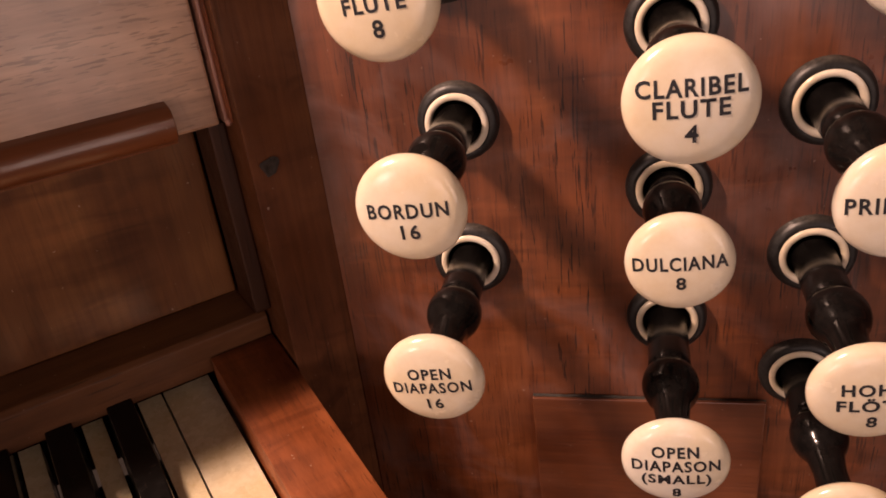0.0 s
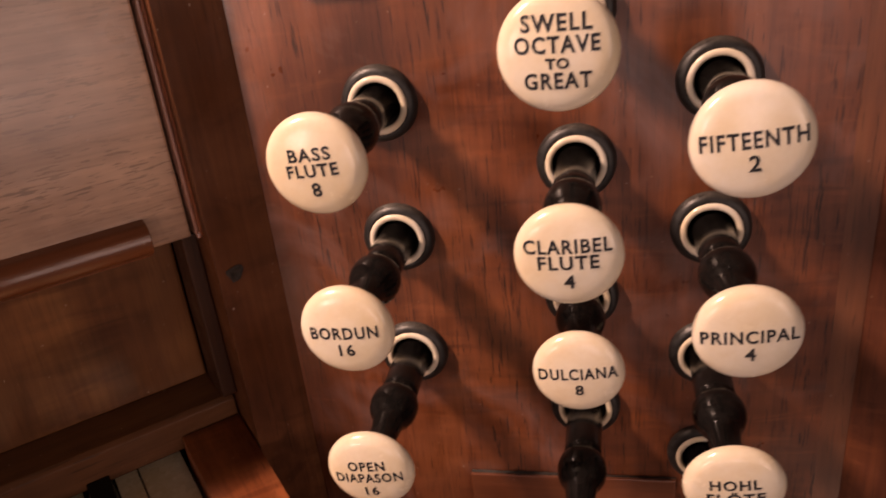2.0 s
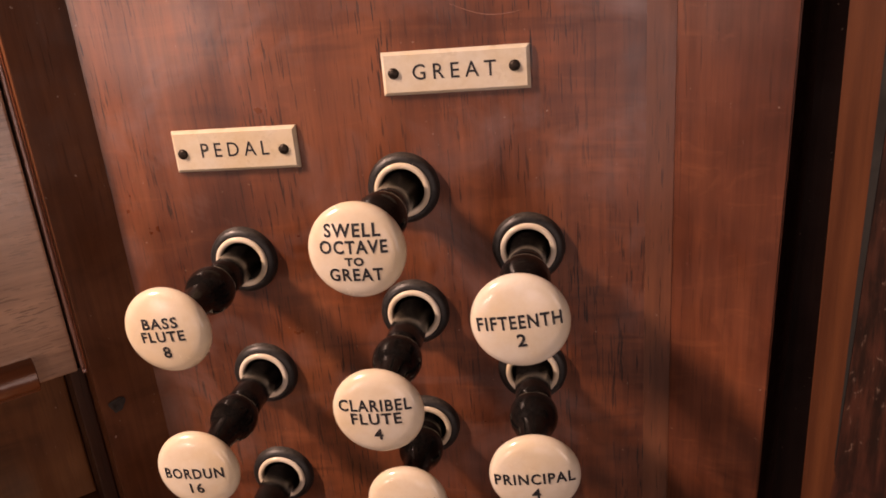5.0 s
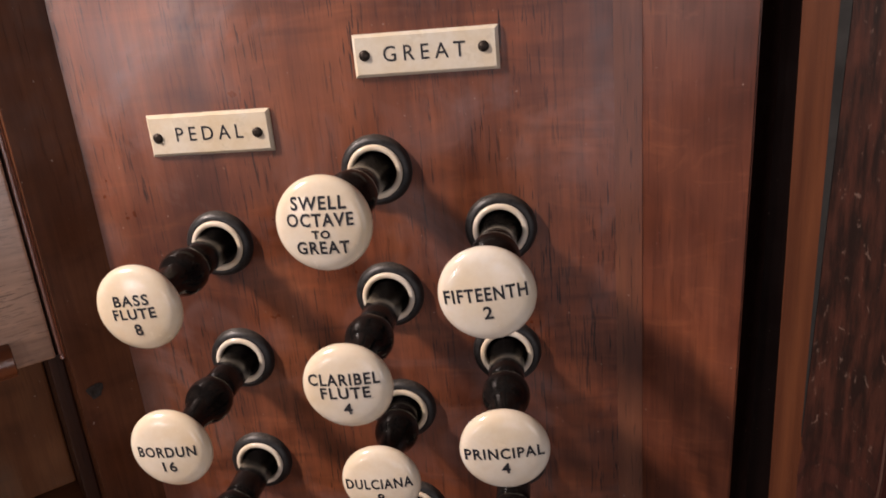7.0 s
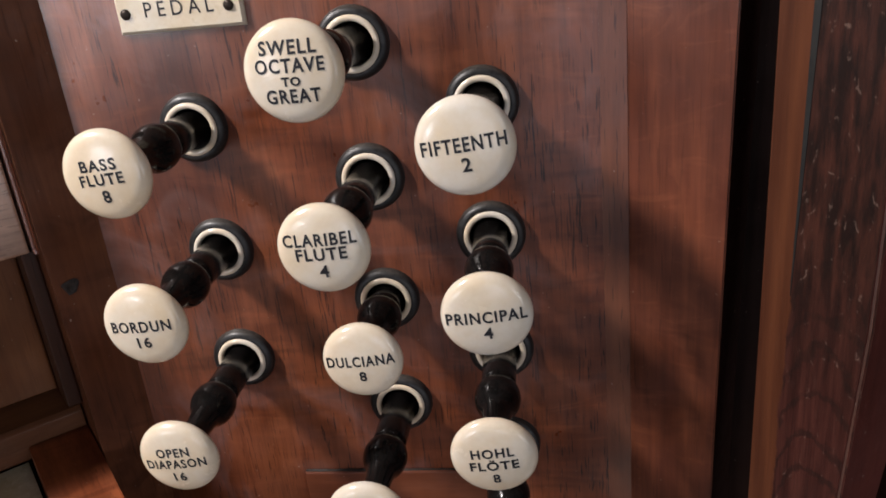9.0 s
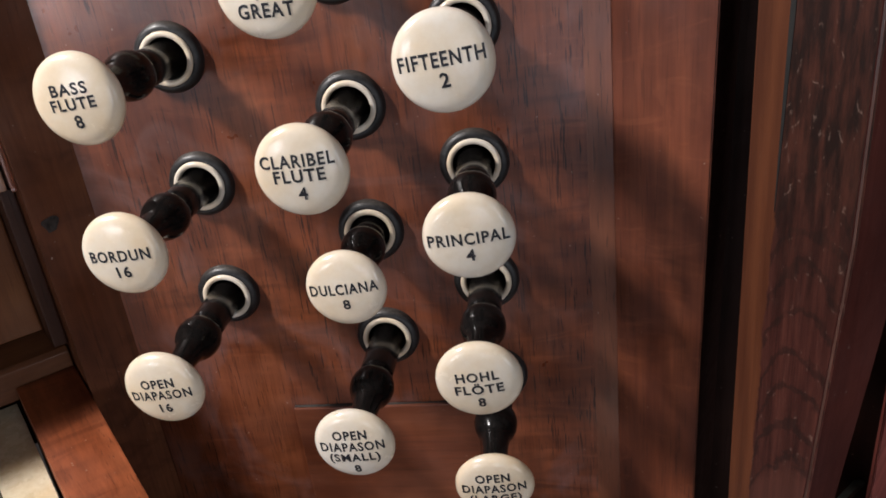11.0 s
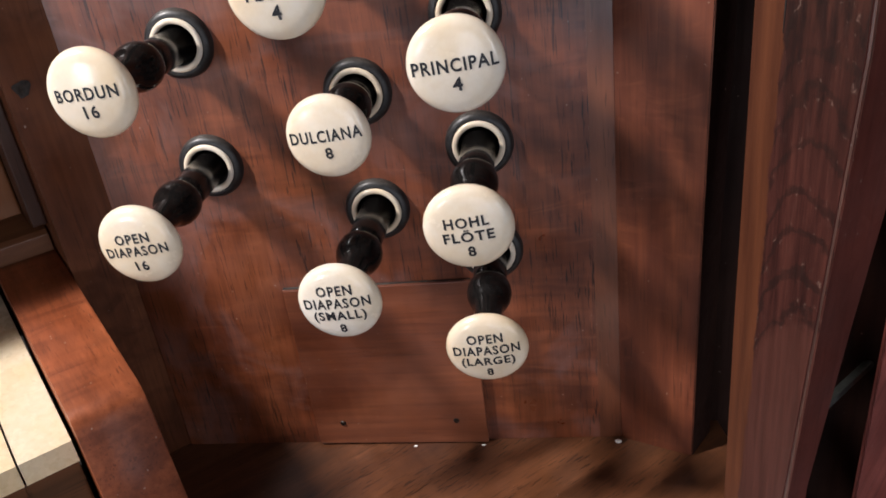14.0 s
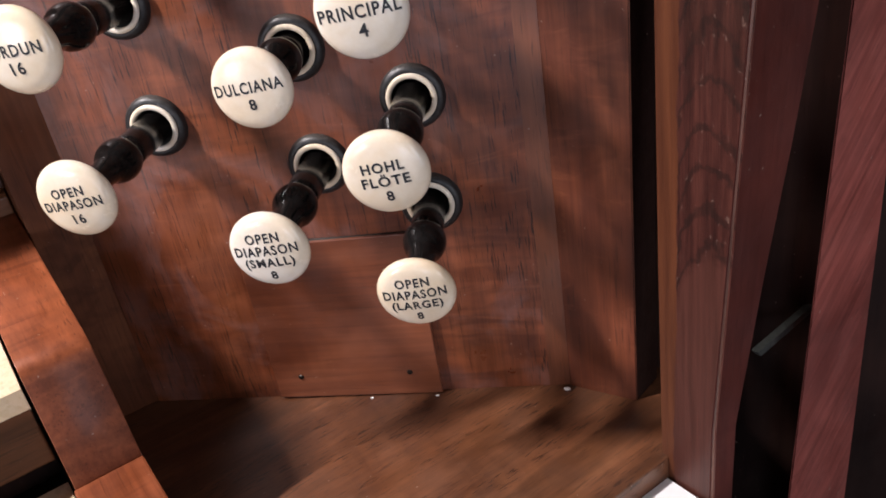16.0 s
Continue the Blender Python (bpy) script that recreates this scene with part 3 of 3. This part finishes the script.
# ---- stop knobs ----
WORDS = {
    "bass": ("BASS FLUTE 8", [("BASS", 0.84, 0.255, 0.12), ("FLUTE", 1.02, 0.255, -0.19), ("8", 0, 0.29, -0.57)]),
    "bordun": ("BORDUN 16", [("BORDUN", 1.44, 0.28, -0.09), ("16", 0, 0.29, -0.49)]),
    "open16": ("OPEN DIAPASON 16", [("OPEN", 0.85, 0.25, 0.13), ("DIAPASON", 1.54, 0.26, -0.19), ("16", 0, 0.27, -0.58)]),
    "swell": ("SWELL OCTAVE TO GREAT", [("SWELL", 1.13, 0.28, 0.34), ("OCTAVE", 1.37, 0.28, 0.00), ("TO", 0.38, 0.18, -0.30), ("GREAT", 1.09, 0.28, -0.58)]),
    "claribel": ("CLARIBEL FLUTE 4", [("CLARIBEL", 1.58, 0.28, 0.14), ("FLUTE", 1.10, 0.28, -0.18), ("4", 0, 0.29, -0.57)]),
    "dulciana": ("DULCIANA 8", [("DULCIANA", 1.70, 0.29, -0.05), ("8", 0, 0.28, -0.47)]),
    "small": ("OPEN DIAPASON (SMALL) 8", [("OPEN", 0.85, 0.26, 0.28), ("DIAPASON", 1.60, 0.27, -0.05), ("(SMALL)", 1.27, 0.24, -0.42), ("8", 0, 0.25, -0.76)]),
    "fifteenth": ("FIFTEENTH 2", [("FIFTEENTH", 1.68, 0.29, -0.06), ("2", 0, 0.29, -0.46)]),
    "principal": ("PRINCIPAL 4", [("PRINCIPAL", 1.74, 0.28, -0.08), ("4", 0, 0.29, -0.47)]),
    "hohl": ("HOHL FLÖTE 8", [("HOHL", 0.98, 0.25, 0.09), ("FLÖTE", 1.12, 0.24, -0.26), ("8", 0, 0.27, -0.63)]),
    "large": ("OPEN DIAPASON (LARGE) 8", [("OPEN", 0.86, 0.26, 0.30), ("DIAPASON", 1.60, 0.27, -0.03), ("(LARGE)", 1.30, 0.24, -0.40), ("8", 0, 0.25, -0.73)]),
}
DOME = 0.0022
# degrees by which each head has turned on its rod
ROLLS = {"bass": 4, "bordun": 2, "open16": 4, "swell": 0, "claribel": 2, "dulciana": 3.5, "small": 3, "fifteenth": 5.5, "principal": 3.5, "hohl": 5, "large": 3}


def dome(r, rim):
    """How far the head's face stands before its rim."""
    return 0.0028 + DOME * (1 - (r / rim) ** 2)


def stop_knob(key, x, z, reach, rim):
    title, rows = WORDS[key]
    knob = thing("stop_knob", f"ivory stop knob, ebony shank, engraved {title}", "stop knob", "stop knobs on the jamb", (x, 0, z))
    neck = reach - 0.0075
    shank = [(-0.016, 0.0), (-0.016, 0.0080), (neck - 0.0415, 0.0079), (neck - 0.0400, 0.0080), (neck - 0.0390, 0.0076), (neck - 0.0382, 0.0072), (neck - 0.0374, 0.0073), (neck - 0.0366, 0.0082),
             (neck - 0.0350, 0.0092), (neck - 0.0325, 0.0100), (neck - 0.0295, 0.0103), (neck - 0.0265, 0.0099), (neck - 0.0238, 0.0089), (neck - 0.0218, 0.0077), (neck - 0.0202, 0.0069), (neck - 0.0185, 0.0064),
             (neck - 0.0120, 0.0057), (neck - 0.0050, 0.0058), (neck, 0.0070), (neck + 0.002, 0.0072), (neck + 0.002, 0.0)]
    part("shank", lathe(shank, 36), EBONY, knob, "turned black ebony shank", True)
    profile = [(neck + 0.0010, 0.0), (neck + 0.0010, 0.0072), (reach - 0.0052, 0.0105), (reach - 0.0038, 0.0140), (reach - 0.0026, 0.0158), (reach - 0.0010, rim - 0.0001), (reach, rim), (reach + 0.0010, rim - 0.0002),
               (reach + 0.0020, rim - 0.0008), (reach + 0.0029, rim - 0.0018)]
    for k in range(7, -1, -1):
        r = (rim - 0.0034) * k / 7
        profile.append((reach + dome(r, rim), r))
    part("head", lathe(profile, 56), IVORY, knob, "domed ivory face", True)
    bm = text_mesh([(w, width * rim, cap * rim, 0.0, (z0 + 0.15) * rim, 1.16) for w, width, cap, z0 in rows], 0.00018)
    bmesh.ops.rotate(bm, verts=bm.verts, matrix=Matrix.Rotation(-radians(ROLLS[key]), 3, "Y"))
    bmesh.ops.subdivide_edges(bm, edges=[e for e in bm.edges if e.calc_length() > 0.0025], cuts=1)
    for v in bm.verts:
        v.co.y = -(reach + dome(math.hypot(v.co.x, v.co.z), rim) + 0.00012)
    part("lettering", bm, INK, knob, f"black engraved letters {title}")
    return knob


# the heads sit a little off true on their worn rods
for key, x, z, reach, rim, side, rise in STOPS:
    stop_knob(key, x, z, reach, rim).rotation_euler = (-rise / reach, 0.0, side / reach)


# ---- name plates ----
def name_plate(words, x0, x1, z0, z1, text_x, text_w, cap, screws):
    plate = thing("name_plate", f"small ivory name plate lettered {words} screwed to the jamb", "name plate", "name plates on the jamb", (x0, 0, z0))
    bm = prism([(0, 0, 0), (x1 - x0, 0, 0), (x1 - x0, 0, z1 - z0), (0, 0, z1 - z0)], (0, -0.0024, 0))
    front = [e for e in bm.edges if all(v.co.y < -0.002 for v in e.verts)]
    bmesh.ops.bevel(bm, geom=front, offset=0.0013, segments=1, affect="EDGES")
    part("plate", bm, IVORY_PLATE, plate)
    for x, z in screws:
        bm = lathe([(0.0, 0.0023), (0.0028, 0.0023), (0.0034, 0.0016), (0.0036, 0.0)], 18)
        bmesh.ops.translate(bm, verts=bm.verts, vec=(x - x0, 0, z - z0))
        part("screw", bm, SCREW, plate, "dark round-headed screw", True)
    bm = text_mesh([(words, text_w, cap, text_x - x0, (z1 - z0) / 2 + 0.0004, 1.5)], 0.00004)
    for v in bm.verts:
        v.co.y = -0.00252
    part("lettering", bm, INK, plate, f"thin black letters {words}")


name_plate("PEDAL", -0.0032, 0.0540, 1.0615, 1.0802, 0.0256, 0.0312, 0.0063, ((0.0012, 1.0700), (0.0479, 1.0702)))
name_plate("GREAT", 0.0948, 0.1557, 1.0903, 1.1080, 0.1249, 0.0345, 0.0064, ((0.0997, 1.0995), (0.1495, 1.0999)))

# ---- above the keys: board, lip, fall panel, rail ----
part("oak_board", board(-0.60, -0.0036, -0.066, -0.046, 0.9643, 1.17, 0.0012), OAK, console, "pale oak board with dark flecks")
# unseen cap added to stop lamp light leaking down behind the board
part("light_stop_cap", board(-0.60, 0.020, -0.12, -0.0455, 1.1702, 1.180, 0.001), RAIL, console)
part("bead", board(-0.0025, -0.0011, -0.062, -0.0415, 0.9655, 1.17, 0.0005, 2), BEAD, console, "narrow polished bead")
bm = bmesh.new()
bmesh.ops.create_icosphere(bm, subdivisions=2, radius=0.0016)
for v in bm.verts:
    v.co *= 1 + 0.35 * noise.noise(v.co * 1400)
    v.co = con(-0.0012 + v.co.x * 0.9, -0.0420 + v.co.y, 0.9660 + v.co.z * 1.3)
part("chip", bm, BEAD, console, "splintered end of the bead")
part("fillet", board(-0.0011, -0.0004, -0.062, -0.0370, 0.9665, 1.17, 0.0002), CHEEK, console)
lip_profile = [(-0.0462, 0.9640), (-0.0395, 0.9636)]
for k in range(13):
    turn = math.pi * (-0.42 + 0.92 * k / 12)
    lip_profile.append((-0.0418 + 0.0060 * math.cos(turn), 0.9712 + 0.0072 * math.sin(turn)))
lip_profile.append((-0.0462, 0.9790))
part("lip", prism([con(-0.60, v, z) for v, z in lip_profile], ALONG * 0.578, 0.0004, 1), LIP, console, "rounded polished lip under the board", True).data.set_sharp_from_angle(angle=0.7)
part("fall_panel", board(-0.60, -0.0078, -0.090, -0.078, 0.8752, 0.9640, 0.001), FALL, console, "glossy brown fall panel above the keys")
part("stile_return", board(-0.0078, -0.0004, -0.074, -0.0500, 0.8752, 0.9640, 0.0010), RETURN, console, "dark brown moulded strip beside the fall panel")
# near-black sheet added behind the fall panel, darkens the gap at its end
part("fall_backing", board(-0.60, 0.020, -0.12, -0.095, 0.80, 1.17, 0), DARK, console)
rail_profile = [(-0.090, 0.8505), (-0.058, 0.8505), (-0.058, 0.8675), (-0.0600, 0.8700), (-0.0775, 0.8750), (-0.090, 0.8750)]
part("rail", prism([con(-0.60, v, z) for v, z in rail_profile], ALONG * 0.5988, 0.0006), RAIL, console, "brown rail behind the keys")


def slope(v):
    """Height of the upper cheek's top."""
    return 0.8490 - 0.165 * v


cheek_profile = [(-0.057, 0.79), (-0.057, slope(-0.057)), (-0.030, slope(-0.030)), (0.030, slope(0.030)), (0.0650, slope(0.0650))]
NOSE = [Vector((0.0650, slope(0.0650))), Vector((0.0722, slope(0.0722))), Vector((0.0745, 0.8300))]
for k in range(1, 11):
    f = k / 10
    cheek_profile.append(tuple(NOSE[0] * (1 - f) ** 2 + NOSE[1] * 2 * f * (1 - f) + NOSE[2] * f * f))
cheek_profile += [(0.0905, 0.781), (0.0905, 0.74)]
bm = prism([con(-0.0313, v, z) for v, z in cheek_profile], ALONG * 0.0302, 0.0007)
part("key_cheek", bm, CHEEK, console, "orange-brown cheek block beside the keys", True).data.set_sharp_from_angle(angle=0.6)
part("lower_cheek", board(-0.0322, -0.0008, 0.0909, 0.2160, FOOT, 0.7808, 0.0012), CHEEK, console, "lower cheek block")
part("key_slip", board(-0.60, -0.0335, 0.050, 0.062, 0.780, 0.811, 0.001), RAIL, console, "brown slip under the upper keys")
part("key_bed", board(-0.60, -0.0335, -0.09, 0.048, 0.762, 0.793, 0.001), DARK, console)
part("lower_bed", board(-0.60, -0.0335, -0.09, 0.2160, 0.705, 0.742, 0.001), DARK, console)
part("lower_case", board(-0.60, 0.2055, -0.10, 0.190, 0.0, 0.697, 0.001), DARK, console, "plain dark case below the keys")

# ---- keyboards ----
PITCH, GAP, RIGHT = 0.0221, 0.0009, -0.0328


def key_top(v, drop=0.0150):
    return slope(v) - drop


def natural(u0, u1, tail0, tail1, front, shoulder, back, top, thick):
    """A natural key: a head, and a tail cut for the sharps beside it."""
    outline = [(u0, front), (u1, front), (u1, shoulder), (tail1, shoulder), (tail1, back), (tail0, back), (tail0, shoulder), (u0, shoulder)]
    clean = []
    for p in outline:
        if not clean or (abs(p[0] - clean[-1][0]) + abs(p[1] - clean[-1][1])) > 1e-5:
            clean.append(p)
    bm = bmesh.new()
    a = [bm.verts.new(con(u, v, top(v))) for u, v in clean]
    b = [bm.verts.new(con(u, v, top(v) - thick)) for u, v in clean]
    bm.faces.new(a), bm.faces.new(b[::-1])
    for k in range(len(a)):
        bm.faces.new((a[k - 1], a[k], b[k], b[k - 1]))
    bmesh.ops.recalc_face_normals(bm, faces=bm.faces)
    return bm


def keyboard(name, label, front, back, top, count):
    manual = thing(name, label, "keyboard")
    # from the right: the last key is a plain C; then B, A, G, F, E, D, C with their sharps
    right = RIGHT
    for k in range(count):
        degree = 0 if k == 0 else 1 + (k - 1) % 7
        u1, u0 = right - GAP / 2, right - PITCH + GAP / 2
        right -= PITCH
        rcut, lcut = ((0.0, 0.0), (0.0, 0.0105), (0.0042, 0.0082), (0.0082, 0.0042), (0.0105, 0.0), (0.0, 0.0100), (0.0062, 0.0062), (0.0100, 0.0))[degree]
        key = part("natural_key", natural(u0, u1, u0 + lcut, u1 - rcut, front, front - 0.030, back, top, 0.011), IVORY_KEY, manual)
        part("key_body", natural(u0 + 0.0005, u1 - 0.0005, u0 + 0.0005 + lcut, u1 - 0.0005 - rcut, front - 0.002, front - 0.030, back, lambda v: top(v) - 0.0112, 0.012), RAIL, key)
        if lcut:
            c = (u0 + lcut + u0 - (0.0 if degree == 0 else {1: 0.0042, 2: 0.0082, 3: 0.0105, 5: 0.0062, 6: 0.0100}.get(degree, 0.005))) / 2
            half, vf = 0.0066, front - 0.0305
            bm = bmesh.new()
            low = [bm.verts.new(con(c + a * half, v, top(v) - 0.004)) for a, v in ((-1, vf), (1, vf), (1, back), (-1, back))]
            high = [bm.verts.new(con(c + a * half * 0.82, v, top(v) + 0.0105)) for a, v in ((-1, vf - 0.006), (1, vf - 0.006), (1, back), (-1, back))]
            bm.faces.new(low[::-1]), bm.faces.new(high)
            for j in range(4):
                bm.faces.new((low[j - 1], low[j], high[j], high[j - 1]))
            bmesh.ops.recalc_face_normals(bm, faces=bm.faces)
            bevel_sharp(bm, 0.0010)
            part("sharp_key", bm, EBONY, manual, "black ebony sharp")


keyboard("upper_keyboard", "upper row of worn ivory and ebony organ keys", 0.0650, -0.066, key_top, 10)
keyboard("lower_keyboard", "lower row of ivory and ebony organ keys in shade", 0.205, 0.064, lambda v: 0.7670, 10)

# added white sheet, stands in for a bright patch below the ledge's front
sheet = new("white_sheet", link_mesh("white_sheet", board(0.10, 0.2050, 0.2170, 0.300, 0.7100, 0.7110, 0), PLAIN_WHITE))
tagged(sheet, "white sheet on a shelf before the console, standing in for a bright patch", "paper")
# dark block added to blacken the gap beside the post
part("gap_dark_block", board(0.2057, 0.60, -0.05, 0.205, 0.0, 0.62, 0.001), DARK, console)
# shelf added to carry the white sheet
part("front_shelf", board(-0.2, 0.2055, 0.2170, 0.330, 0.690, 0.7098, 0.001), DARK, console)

# crumbs of plaster along the foot of the jamb
for x, y, size in ((0.2110, -0.0045, 0.0013), (0.0985, -0.0050, 0.0007), (0.1372, -0.0052, 0.0008)):
    bm = bmesh.new()
    bmesh.ops.create_icosphere(bm, subdivisions=2, radius=size)
    for v in bm.verts:
        v.co *= 1 + 0.3 * noise.noise(v.co * 900 + Vector((x * 1000, 0, 0)))
        v.co.x, v.co.z = v.co.x * 1.5, v.co.z * 0.6
    crumb = new("plaster_crumb", link_mesh("plaster_crumb", bm, PLAIN_WHITE))
    crumb.location = (x, y, FOOT - 0.0002 + size * 0.5)
    tagged(crumb, "tiny white crumb of plaster lying on the ledge", "crumb", "crumbs on the ledge")
